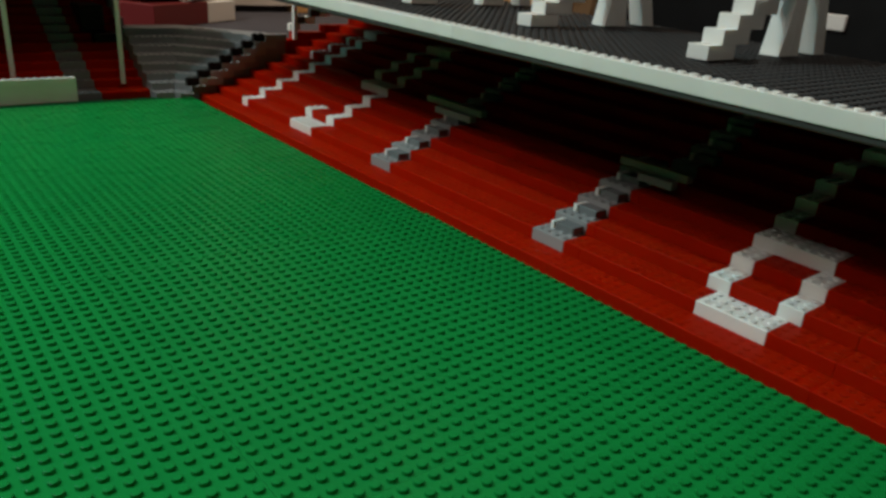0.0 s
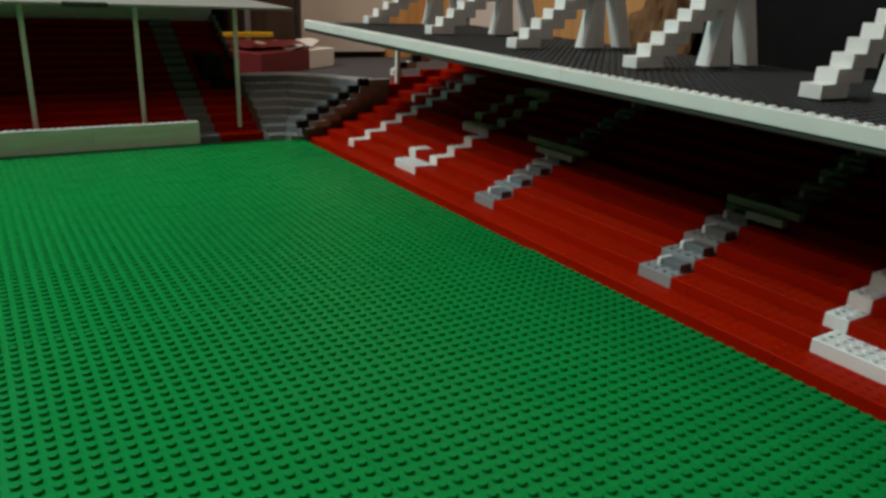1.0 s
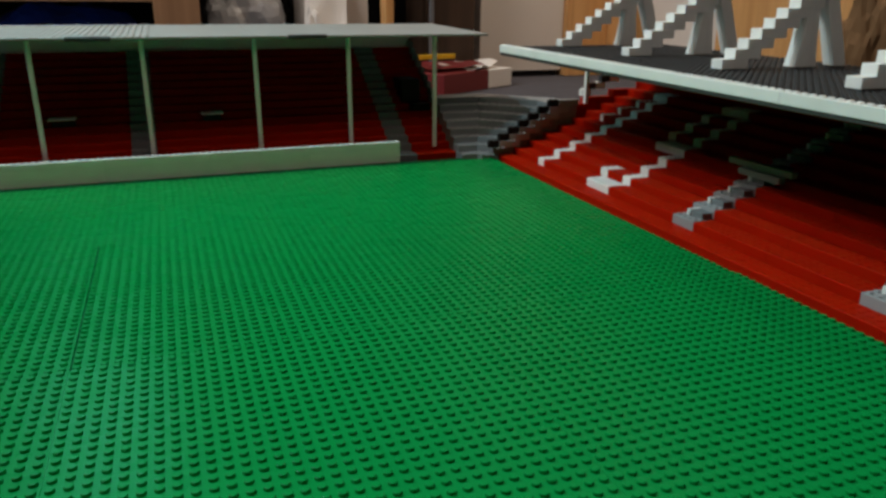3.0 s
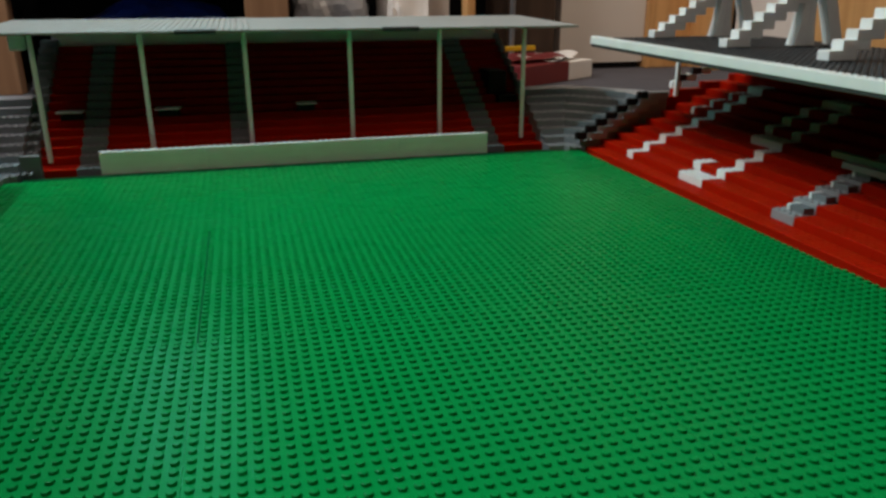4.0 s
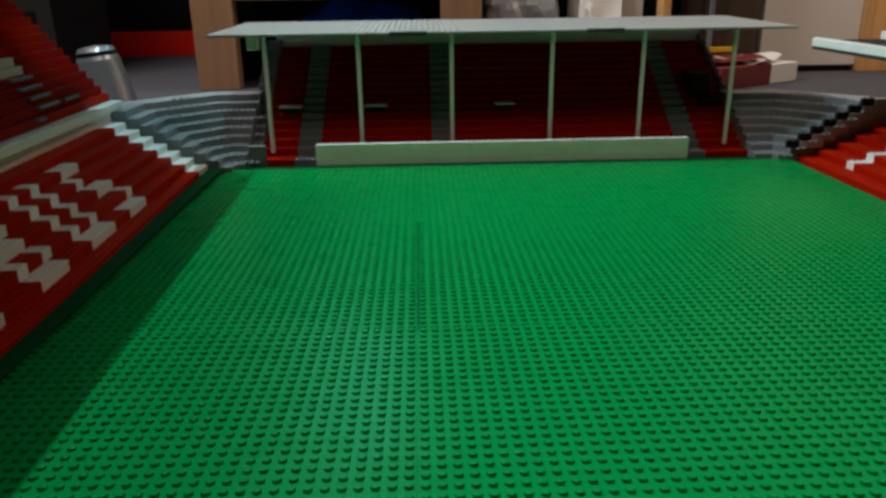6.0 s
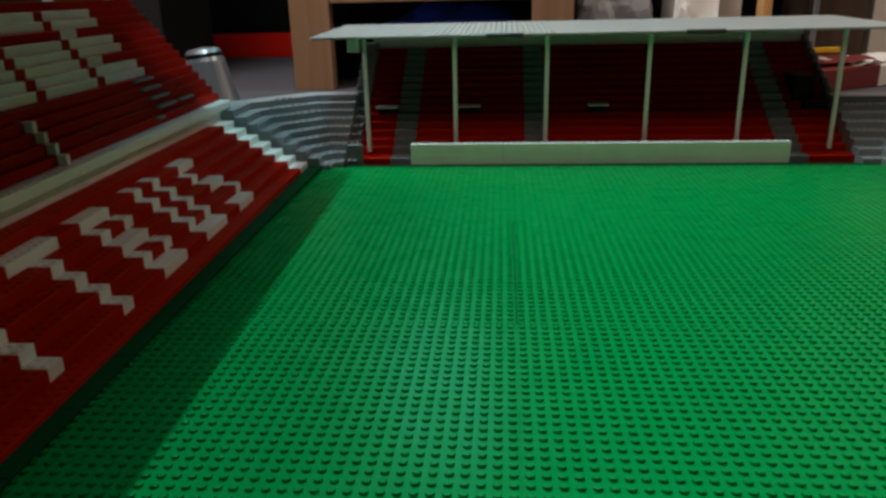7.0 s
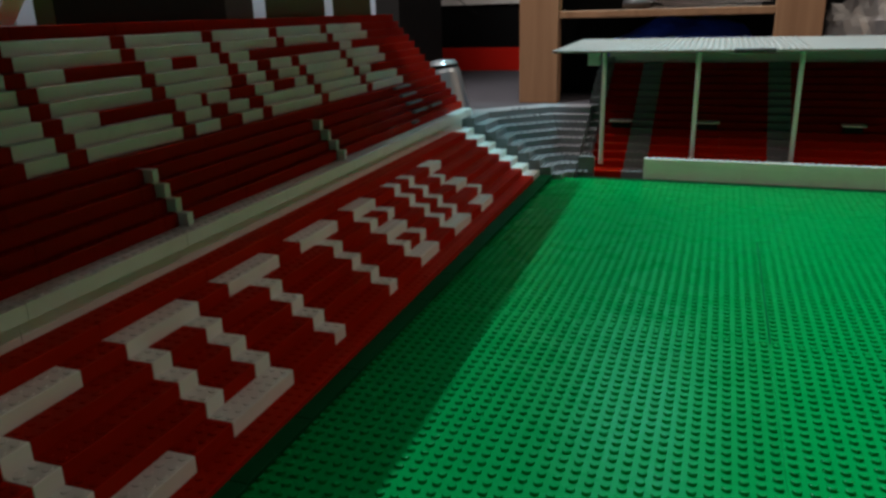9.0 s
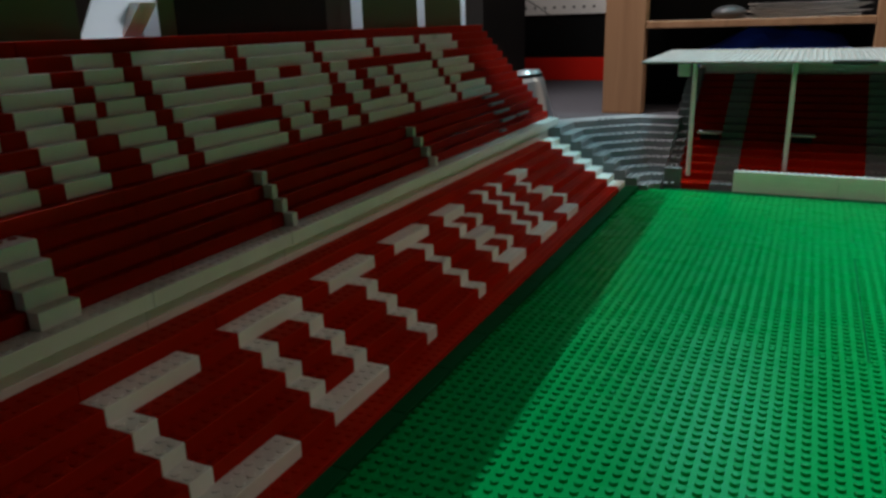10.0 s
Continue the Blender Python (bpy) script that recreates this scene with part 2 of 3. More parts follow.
# support under the pitch and the trench beside it
tagged(new("pitch_support", box_mesh("pitch_support", (FX + 0.004, FY, -0.012), (FX + 96 * P - 0.004, FY + 128 * P - 0.004, -0.0019), DKGREEN)),
       "dark green base layer carrying the baseplates", "base", kind="structure")
edge = thing("edge_plate", "narrow green studded plate between pitch and grandstand", "baseplate", at=(FX - 5 * P, FY, 0))
for k in range(4):
    part("slab", box_mesh("slab", (0, 0.0002, -0.0118), (5 * P - 0.0002, 32 * P - 0.0002, 0.0), GREEN, 0.0003), edge, (0, k * 32 * P, 0))
strip = thing("edge_strip", "dark green smooth strip along the foot of the grandstand", "strip", at=(-0.402, FY, 0.0020))
for k in range(16):
    part("tile", box_mesh("tile", (0, 0.0002, 0), (0.0195, 8 * P - 0.0002, PLATE), DKGREEN, 0.0004), strip, (-0.0014 * k * 0.5, k * 8 * P, 0))

# ---- west stand ----
WEST = pose(-0.3974, 0.2971, -0.0023, 0.33, 0, 1.2)
W0 = -0.336                  # local start of the rows
NW = 126
GLYPHS = {  # rows from the top down
    "C": ("########", "##......", "##......", "##......", "########"),
    "O": ("########", "##....##", "##....##", "##....##", "########"),
    "T": ("########", "...##...", "...##...", "...##...", "...##..."),
    "B": ("######..", "##...##.", "######..", "##...##.", "######.."),
    "U": ("##...##.", "##...##.", "##...##.", "##...##.", "#######."),
    "S": (".#####..", "##......", ".#####..", ".....##.", "######.."),
}
BIG = {
    "E": ("############", "############", "####........", "############", "############", "####........", "############", "############"),
    "N": ("####....####", "#####...####", "######..####", "####.##.####", "####..######", "####...#####", "####....####", "####....####"),
    "R": ("############", "############", "####....####", "############", "###########.", "####.####...", "####...####.", "####....####"),
    "G": ("############", "############", "####........", "####...#####", "####...#####", "####.....###", "############", "############"),
    "I": ("############", "############", "............", "############", "############", "############", "############", "############"),
}
lower = thing("lower_grandstand", "red toy-brick terrace with white brick letters and white stepped end", "grandstand")
lower.matrix_world = WEST
WC = {"r": RED, "w": WHITE}
Z0 = 0.0112
for i in range(7):
    text = "r" * NW
    if 1 <= i <= 5:
        for start, ch in ((24, "C"), (36, "O"), (48, "T"), (60, "T"), (72, "B"), (84, "U"), (96, "S")):
            text = paint(text, start, GLYPHS[ch][5 - i], "w")
    text = paint(text, NW - 5, "#####", "w")
    lay_row(lower, text, WC, "W", 0.016 * i, W0, Z0 - H + H * i, 3, 2)
part("core", core_mesh("W", [(0.016 * i + 0.001, Z0 - H + H * i - 0.0002) for i in range(1, 7)], 0.262, W0 + 0.001, W0 + NW * P - 0.001, RED), lower, label="hidden red brick filling under the rows")

upper = thing("upper_grandstand", "steep red toy-brick upper tier with large white brick letters", "grandstand")
upper.matrix_world = WEST
ZL = Z0 + 6 * H - 0.005
NU = 130
L0 = 0.112
for k, n, ch in runs("w" * NU, 16):
    part("ledge_brick", brick_mesh(n, 3, H, WHITE, "W", 0), upper, (-L0 - P * 0.5, W0 + k * P, ZL))
    part("ledge_brick", brick_mesh(n, 3, H, WHITE, "W", 0), upper, (-L0 - P * 0.5, W0 + k * P, ZL + H))
    part("ledge_brick", brick_mesh(n, 3, H, WHITE, "W", 2), upper, (-L0 + P * 0.5, W0 + k * P, ZL + 2 * H))
ZU = ZL + 3 * H
for j in range(14):
    text = "r" * NU
    if 5 <= j <= 12:
        for start, ch in ((18, "E"), (32, "N"), (46, "E"), (60, "R"), (74, "G"), (88, "I"), (102, "E")):
            text = paint(text, start, BIG[ch][12 - j], "w")
    lay_row(upper, text, WC, "W", L0 + P * 1.5 + P * j, W0, ZU + H * j, 2, 0 if j > 3 else 1)
part("core", core_mesh("W", [(L0 + P * 2.6 + P * j, ZU + H * j - 0.0002) for j in range(14)], 0.2625, W0 + 0.001, W0 + NU * P - 0.001, RED), upper, label="hidden red brick filling under the rows")
for y, n, high in ((0.157, 3, 4), (0.361, 1, 4), (0.600, 1, 4)):
    for j in range(high):
        part("portal_brick", brick_mesh(0.75 if n == 1 else n, 3, H, WHITE, "W", 0), upper, (-L0 - P * (0.5 + j), y - 0.3, ZU + H * j + 0.0002), "white portal edge brick")
for j, y, n in ((4, 0.823, 6), (3, 0.823, 6), (2, 0.823, 6), (1, 0.823, 6), (1, 0.885, 5), (0, 0.800, 2)):
    part("stair_plate", brick_mesh(n, 2, PLATE, GREY, "W", 0), upper, (-L0 - P * (0.9 + j), y - 0.3, ZU + H * j + 0.0062), "worn grey stair plate")
ZT = ZU + 14 * H
for y0, y1, mt, nm in ((0.05, 0.322, OLIVE, "screen_panel"), (0.378, 0.396, GLOW, "screen_post"), (0.396, 0.414, OLIVE, "screen_panel"), (0.414, 0.63, BLACK, "screen_panel"),
                       (0.63, 0.680, DKGREY, "screen_panel"), (0.680, 0.705, GLOW, "screen_post"), (0.705, 0.843, OLIVE, "screen_panel"), (0.843, 0.866, GLOW, "screen_post"), (0.866, 0.985, OLIVE, "screen_panel"), (0.985, 1.003, GLOW, "screen_post")):
    part(nm, box_mesh(nm, (-0.262, y0 - 0.3 + 0.0002, ZT - 0.002), (-0.254, y1 - 0.3 - 0.0002, 0.272), mt, 0.0004), upper, label={"screen_post": "pale translucent post"}.get(nm, "dark screen panel along the top"))

bm = bmesh.new()
add_box(bm, (-0.2575, 0.0222, ZT - 0.002), (-0.2560, 0.0778, 0.272), 0.0003)
for v in bm.verts:
    v.co.x += 0.55 * (v.co.z - ZT)
    v.co.y += 0.12 * (v.co.z - ZT)
part("screen_sheet", finish(bm, "screen_sheet", GLOW), upper, label="pale translucent sheet leaning forward at its top")
bm = bmesh.new()
add_prism(bm, [(-0.2538, ZT), (-0.2538, ZT + 0.024), (-0.2322, ZT + 0.024)], 0.058, 0.0752)
for v in bm.verts:
    v.co = Vector((v.co.x, v.co.z, v.co.y))
bmesh.ops.recalc_face_normals(bm, faces=list(bm.faces))
part("screen_brace", finish(bm, "screen_brace", WHITE), upper, label="white wedge brace")

# light blockers above the view: they shade the tiers and edge the pitch shadow
part("roof", box_mesh("roof", (-0.138, -0.90, 0.285), (0.0, 0.645, 0.291), DKGREY), upper, turn=(0, 0, 0.9), label="added unseen slab shading the lower rows and pitch edge")
part("roof", box_mesh("roof", (0.0002, -0.90, 0.285), (0.059, 0.683, 0.291), DKGREY), upper, turn=(0, 0, 0.9), label="added unseen slab shading the lower rows and pitch edge")
part("roof", box_mesh("roof", (-0.250, -0.90, 0.2915), (-0.1385, 0.80, 0.2975), DKGREY), upper, label="added unseen slab shading the upper tier")
part("roof", box_mesh("roof", (-0.1383, 0.60, 0.2915), (-0.112, 0.80, 0.2975), DKGREY), upper, label="added unseen slab shading the end of the tier")

# ---- east stand ----
EX0, EZ0, ED = 0.3862, 0.0048, 0.0238
E0 = -0.038
NE = 130
east = thing("east_grandstand", "long red toy-brick terrace with white numerals and grey stairways", "grandstand")
EC = {"r": RED, "w": WHITE, "g": MIDGREY}
# columns run from the far end towards the near end: col 0 lies at the larger y
NUM9 = {1: ".######.", 2: "##....##", 3: "......##", 4: "......##", 5: ".#######", 6: "##....##", 7: "##....##", 8: "##....##", 9: ".######."}
NUM6 = {1: ".######.", 2: "##....##", 3: "##....##", 4: "#######.", 5: "##......", 6: "##......", 7: "##......", 8: "##......", 9: ".######."}
NUM1 = {1: ".....##", 2: ".....##", 3: ".....##", 4: ".....##", 5: ".....##", 6: "#....##", 7: ".#...##", 8: "..#..##", 9: "...####"}
NROW = 12
for i in range(NROW):
    text = "r" * NE
    for num, y0 in ((NUM1, 0.945), (NUM9, 0.783), (NUM6, 0.251)):
        if i in num:
            pat = num[i][::-1]
            text = paint(text, round((y0 - E0) / P) - len(pat), pat, "w")
    for y0, shift in ((0.612, 0), (0.384, 4)):
        if 1 <= i <= 9:
            text = paint(text, round((y0 - E0) / P) - 4 - (shift if i > 5 else 0), "####" if i < 6 else ".###", "g")
    lay_row(east, text, EC, "E", EX0 + ED * i, E0, EZ0 - H + H * i, 4, 3)
part("core", core_mesh("E", [(EX0 + ED * i + 0.001, EZ0 - H + H * i - 0.0002) for i in range(1, NROW)], EX0 + ED * NROW + 0.02, E0 + 0.001, E0 + NE * P - 0.001, RED), east, label="hidden red brick filling under the rows")
for y0, shift, b0, bn in ((0.612, 0, 0.551, 11), (0.384, 4, 0.317, 8)):
    for i in range(1, 10):
        k0 = E0 + (round((y0 - E0) / P) - 4 - (shift if i > 5 else 0)) * P
        part("stair_plate", brick_mesh(2.2, 1.5, PLATE * 2, GREY, "E", 0), east, (EX0 + ED * (i + 1) - 1.5 * P, k0 + 0.3 * P, EZ0 + H * i), "grey half step")
        part("stair_edge", brick_mesh(0.45, 1.7, PLATE * 2, WHITE, "E", 0), east, (EX0 + ED * (i + 1) - 1.7 * P, k0 + 2.5 * P + 0.0002, EZ0 + H * i + 0.0003), "pale stair edge")
    part("portal_beam", brick_mesh(bn, 1, PLATE * 2, MIDGREY, "E", 0), east, (EX0 + ED * 5 - P, b0, EZ0 + H * 5 + PLATE), "grey portal lintel")
    part("portal_beam", brick_mesh(bn - 4, 1, PLATE * 2, MIDGREY, "E", 0), east, (EX0 + ED * 5 - 1.9 * P, b0 + P, EZ0 + H * 5 - PLATE), "grey portal sill")
# raised cheek along the north end
for i in range(1, NROW - 3):
    part("cheek_brick", brick_mesh(2, 3, H * (2 if 1 < i < 7 else 1), RED, "E", 0), east, (EX0 + ED * i - 0.002, E0 + (NE - 2) * P, EZ0 + H * i + 0.0002), "red end brick above the rows")
# end post and stepped end bricks
part("end_post", box_mesh("end_post", (-0.003, -0.003, 0), (0.003, 0.003, 0.078), WHITE), east, (0.528, 0.988, 0.072), "slim white roof post")
for k in range(7):
    part("end_brick", brick_mesh(1, 2, H, WHITE if k % 2 == 0 else DKGREY, "E", 1), east, (0.535 + 0.012 * (k // 2) * 2 + (0.008 if k % 2 else 0)- 0.012, 0.992, 0.074 + H * (k // 2 + 1) + (H if k % 2 else 0)), "end brick under the roof")

eroof = thing("east_roof", "dark grey studded roof with a white brick edge", "roof", at=(0.377, 0.0, -0.0043))
eroof.rotation_euler = (radians(0.7), 0, 0)
ER0, NR = -0.05, 128
for k, n, ch in runs("w" * NR, 64):
    part("edge_brick", brick_mesh(n, 1, H, WHITE, "E", 1), eroof, (0, ER0 + k * P, 0.1435), "white roof edge brick")
for k, n, ch in runs("g" * NR, 32):
    for d in range(0, 32, 16):
        part("roof_plate", brick_mesh(n, 16, PLATE * 2, ROOFGREY, "E", 16), eroof, (P + d * P, ER0 + k * P, 0.1435), "dark grey studded roof plate")
part("underside", box_mesh("underside", (0.001, ER0, 0.1395), (33 * P, ER0 + NR * P, 0.1433), DKGREY), eroof, label="dark grey roof underside")
# black wall added so that the top rows stay in shade
part("rear_wall", box_mesh("rear_wall", (0.632 - 0.377, ER0, 0.098), (0.640 - 0.377, ER0 + NR * P, 0.1394), BLACK), eroof, label="black wall added to stop light at the back under the roof")


def truss(y):
    ob = thing("roof_truss", "white toy-brick stepped truss standing on the roof", "truss", at=(0.455, y, 0.1551 + 0.0122 * (y - 0.6)), group="trusses on the east roof")
    for k in range(10):
        part("step_brick", brick_mesh(2, 4 if k < 9 else 5, H, WHITE, "E", 0), ob, (0.0147 * k, 0, H * k))
    bm = bmesh.new()
    add_prism(bm, [(0.0, 0.0004), (0.020, 0.0004), (0.020, 0.0156), (0.0, 0.0156)], 0, H * 9)
    for v in bm.verts:
        v.co.x = v.co.x * 0.8 + 0.146 - 0.030 * (v.co.z > 0.01)
    bmesh.ops.bevel(bm, geom=list(bm.edges), offset=0.0004, segments=1, affect="EDGES")
    part("back_leg", finish(bm, "back_leg", WHITE), ob, label="white sloping rear leg")
    for x0, x1, foot in ((0.100, 0.108, 0.008), (0.1082, 0.116, -0.005)):
        # half of the column, with a foot that flares out in a curve
        bm = bmesh.new()
        side = x0 if foot > 0 else x1
        inner = x1 if foot > 0 else x0
        zs = [H * 6.2 * (q / 8) for q in range(9)]
        outer = [(side - foot * (1 - q / 8) ** 2.2, z) for q, z in enumerate(zs)]
        prof = [(inner, z) for z in (0.0, zs[-1])] + outer[::-1]
        rings = [[bm.verts.new((x, y, z)) for x, z in prof] for y in (0.0005, 0.0155)]
        for r in rings:
            bm.faces.new(r)
        for q in range(len(prof)):
            n = (q + 1) % len(prof)
            bm.faces.new((rings[0][q], rings[0][n], rings[1][n], rings[1][q]))
        part("leg", finish(bm, "leg", WHITE), ob, label="white leg flaring out at its foot")
    return ob


for y in (0.955, 0.794, 0.634, 0.473, 0.312, 0.151):
    truss(y - 0.016)

# ---- north stand ----
NX0, NY0 = -0.352, 1.030
NN = 86
north = thing("north_grandstand", "roofed red toy-brick stand with grey stairways", "grandstand")
NC = {"r": RED, "g": GREY, "w": WHITE}
for i in range(15):
    text = "r" * NN
    for x0 in (-0.302, -0.112, 0.243):
        text = paint(text, round((x0 - NX0) / P), "####", "g")
    if i == 0:
        lay_row(north, text, NC, "N", NY0 - 0.0135, NX0, -0.003, 4, 2)
        lay_row(north, text, NC, "N", NY0 - 0.0135, NX0, -0.003 - H, 4, 0)
    else:
        lay_row(north, text, NC, "N", NY0 + 0.016 * i, NX0, -0.003 + H * i, 3, 2)
part("core", core_mesh("N", [(NY0 + 0.016 * i + 0.001, -0.003 + H * i - 0.0002) for i in range(1, 15)], NY0 + 0.016 * 15 + 0.02, NX0 + 0.001, NX0 + NN * P - 0.001, GREY), north, label="hidden grey brick filling under the rows")
for sx, sn in ((NX0 - 3 * P, 3), (NX0 + NN * P, 1)):
    for i in range(16):
        part("end_brick", brick_mesh(sn, 3, H, GREY, "N", 2), north, (sx, NY0 - 0.012 + 0.016 * i, -0.003 + H * i), "grey stepped side wall brick")
part("back_wall", box_mesh("back_wall", (NX0 - 0.01, NY0 + 0.2405, 0.1405), (NX0 + NN * P + 0.004, NY0 + 0.2485, 0.1765), WHITE), north, label="white rear wall under the roof")
for x in (-0.337, -0.211, -0.084, 0.054, 0.180, 0.306):
    bm = bmesh.new()
    add_prism(bm, [(0.0032 * math.cos(a * math.pi / 6), 0.0032 * math.sin(a * math.pi / 6)) for a in range(12)], 0.0, 0.158)
    part("roof_post", finish(bm, "roof_post", WHITE), north, (x, 1.040, 0.012), "slim white roof post")
# solid black blocks stand for the shade inside the stair openings
for x, n in ((-0.336, 0.033), (-0.211, 0.034), (-0.018, 0.030)):
    portal = part("portal", box_mesh("portal", (0.003, 0, 0), (n - 0.003, 0.02, 0.0178), BLACK), north, (x, 1.1105, 0.0465), "stair portal, its shaded opening drawn as a black block")
    part("lintel", box_mesh("lintel", (0, -0.010, 0.0180), (n, 0.012, 0.0202), WHITE, 0.0005), portal, label="white portal lintel")
for x, y, z, hi in ((0.295, 1.112, 0.0465, 0.019), (0.285, 1.134, 0.0657, 0.035)):
    part("portal", box_mesh("portal", (0, 0, 0), (0.030, 0.05, hi), BLACK), north, (x, y, z), "stair portal, its shaded opening drawn as a black block")
part("side_block", box_mesh("side_block", (NX0 - 0.013, 1.008, -0.012), (NX0 + 0.0105, NY0 - 0.0137, 0.028), GREY), north, label="grey block at the foot of the side wall")
part("corner_brick", box_mesh("corner_brick", (-0.360, 1.036, 0.152), (-0.344, 1.052, 0.1698), WHITE), north, label="white brick under the roof corner")
nroof = thing("north_roof", "pale grey-white studded roof resting on slim posts", "roof", at=(0, 1.025, 0.170))
nroof.rotation_euler = (radians(1.6), 0, 0)
for k0, n, studded in ((0, 16, 31), (16, 26, 31), (42, 16, 0), (58, 16, 0), (74, 16, 0), (90, 9, 0)):
    part("roof_plate", brick_mesh(n, 31, PLATE, PALEGREY, "N", studded), nroof, (-0.409 + k0 * P, 0, 0))
for x in (-0.168, 0.097):
    part("grey_plate", box_mesh("grey_plate", (0, -0.0018, -0.0014), (0.051, 0.008, 0.0042), DKGREY), nroof, (x, 0, 0), "grey plate in the roof edge")

board = thing("advert_board", "plain white toy-brick board along the goal line", "board", at=(-0.272, 1.000, 0.0006))
for k in range(4):
    for c in range(3):
        part("brick", brick_mesh(16, 1, H, WHITE, "N", 1 if c == 2 else 0), board, (k * 16 * P, 0, c * H))


part("base_strip", box_mesh("base_strip", (NX0 - 0.01, 0.9886, -0.0119), (NX0 + NN * P + 0.004, 0.9998, 0.0004), DKGREEN), north, label="dark green strip at the foot of the stand")


# ---- corner terraces ----
def corner(side, cx, cy, rows, mats, label, ext=0.02, end=-0.012):
    ob = thing("corner_terrace", label, "terrace", group="corner terraces")
    rmax = 0.016 * (rows + 1)
    def outline(r, ext):
        q = 0.42 * r
        return [(cx - side * ext, cy + r), (cx + side * q, cy + r), (cx + side * r, cy + q), (cx + side * r, cy + end)]
    for i in range(rows):
        r = 0.016 * i + 0.008
        bm = bmesh.new()
        pts = outline(r, ext) + outline(rmax + 0.016, ext)[::-1]
        add_prism(bm, pts, -0.012 if i == 0 else -0.003 + H * i + 0.0001, -0.003 + H * (i + 1))
        for a in range(-3, 14):
            for b in range(-2, 14):
                u, v = (a + 0.5) * P, (b + 0.5) * P
                rad = max(u, v, (u + v) / 1.42)
                if r + 0.003 < rad < r + 0.016 and (v > 0 or u > 0):
                    add_stud(bm, cx + side * u, cy + v, -0.003 + H * (i + 1) - 0.0001, 8)
        part("step", finish(bm, "step", mats), ob)
    return ob


corner(-1, -0.372, 0.985, 9, TERRACE, "grey toy-brick corner terrace with chamfered steps", 0.005)
ce = corner(1, 0.352, 0.985, 8, TERRACE, "grey toy-brick corner terrace with dark step ends", end=0.0)
for j in range(7):
    part("end_brick", brick_mesh(1, 2, H, BLACK, "E", 2), ce, (0.3675 + 0.0156 * j, 0.9768, 0.0170 + 0.0091 * j), "black end brick")
    part("end_brick", brick_mesh(1, 4, H, PALEGREY, "E", 0), ce, (0.3835 + 0.0156 * j, 0.9760, 0.0168 + 0.0091 * j), "grey end brick")

# ---- furniture and clutter round the model ----
def board_part(name, lo, hi, mat, parent, label="", bevel=0.002):
    return part(name, box_mesh(name, lo, hi, mat, bevel), parent, label=label)


def lump_mesh(name, size, mat, seed, rough=0.25, cuts=4):
    """A crumpled bag or heap: a ball pushed in and out by noise, flattened on its base."""
    bm = bmesh.new()
    bmesh.ops.create_icosphere(bm, subdivisions=cuts, radius=1.0)
    for v in bm.verts:
        n = noise.noise(v.co * 1.7 + Vector((seed, seed * 2.0, 0))) + 0.6 * abs(noise.noise(v.co * 4.5 + Vector((0, seed, 0))))
        v.co *= 1 + rough * n
        v.co.z = max(v.co.z, -0.75)
        v.co = Vector((v.co.x * size[0] / 2, v.co.y * size[1] / 2, (v.co.z + 0.75) * size[2] / 1.75))
    return finish(bm, name, mat)


def sheet_mesh(name, w, d, mat, seed, lift=0.004):
    """A slightly curled sheet with thickness."""
    bm = bmesh.new()
    n = 8
    rows = []
    for side in (0.0, -0.0006):
        rows.append([[bm.verts.new((w * (i / n - 0.5), d * (k / n - 0.5), side + 0.0008 + lift * (0.5 + noise.noise(Vector((i * 0.3, k * 0.3, seed)))))) for k in range(n + 1)] for i in range(n + 1)])
    for g in rows:
        for i in range(n):
            for k in range(n):
                bm.faces.new((g[i][k], g[i + 1][k], g[i + 1][k + 1], g[i][k + 1]))
    rim = [(i, 0) for i in range(n)] + [(n, k) for k in range(n)] + [(i, n) for i in range(n, 0, -1)] + [(0, k) for k in range(n, 0, -1)]
    for a, b in zip(rim, rim[1:] + rim[:1]):
        bm.faces.new((rows[0][a[0]][a[1]], rows[0][b[0]][b[1]], rows[1][b[0]][b[1]], rows[1][a[0]][a[1]]))
    return finish(bm, name, mat)


def loose(name, me, at, label, category, turn=0.0, tilt=(0, 0)):
    ob = new(name, me)
    ob.location = at
    ob.rotation_euler = (radians(tilt[0]), radians(tilt[1]), radians(turn))
    return tagged(ob, label, category)


FLOOR = -0.012
shelf = thing("shelf_unit", "pale wooden shelf unit with thick uprights on the carpet", "shelf")
for x0 in (-0.705, -0.070):
    board_part("upright", (x0, 1.98, FLOOR), (x0 + 0.106, 2.03, 1.2), OAK, shelf)
    board_part("side_panel", (x0 + 0.03, 2.031, FLOOR), (x0 + 0.06, 2.299, 1.2), BLACK, shelf, "dark side panel behind the upright")
board_part("shelf_board", (-0.599, 1.985, 0.210), (-0.070, 2.30, 0.229), OAK, shelf)
board_part("back_panel", (-0.705, 2.30, FLOOR), (0.036, 2.31, 1.2), BLACK, shelf, "dark back panel")
loose("foil_bag", lump_mesh("foil_bag", (0.40, 0.22, 0.212), BLUEBAG, 3.1), (-0.285, 2.14, FLOOR), "large crumpled dark blue foil bag under the shelf board", "bag")
for k in range(9):
    loose("paper_sheet", sheet_mesh("paper_sheet", 0.27 - 0.01 * (k % 3), 0.20, PAPER, k * 1.3, 0.002), (-0.225 + 0.008 * ((k * 5) % 4 - 1.5), 2.12, 0.2292 + 0.0042 * k), "loose white paper sheet in a pile on the shelf", "paper", turn=(k * 37) % 9 - 4)
loose("computer_mouse", lump_mesh("computer_mouse", (0.085, 0.06, 0.034), DKGREY, 7.7, 0.05, 3), (-0.40, 2.05, 0.2291), "dark grey rounded mouse lying beside papers", "mouse")

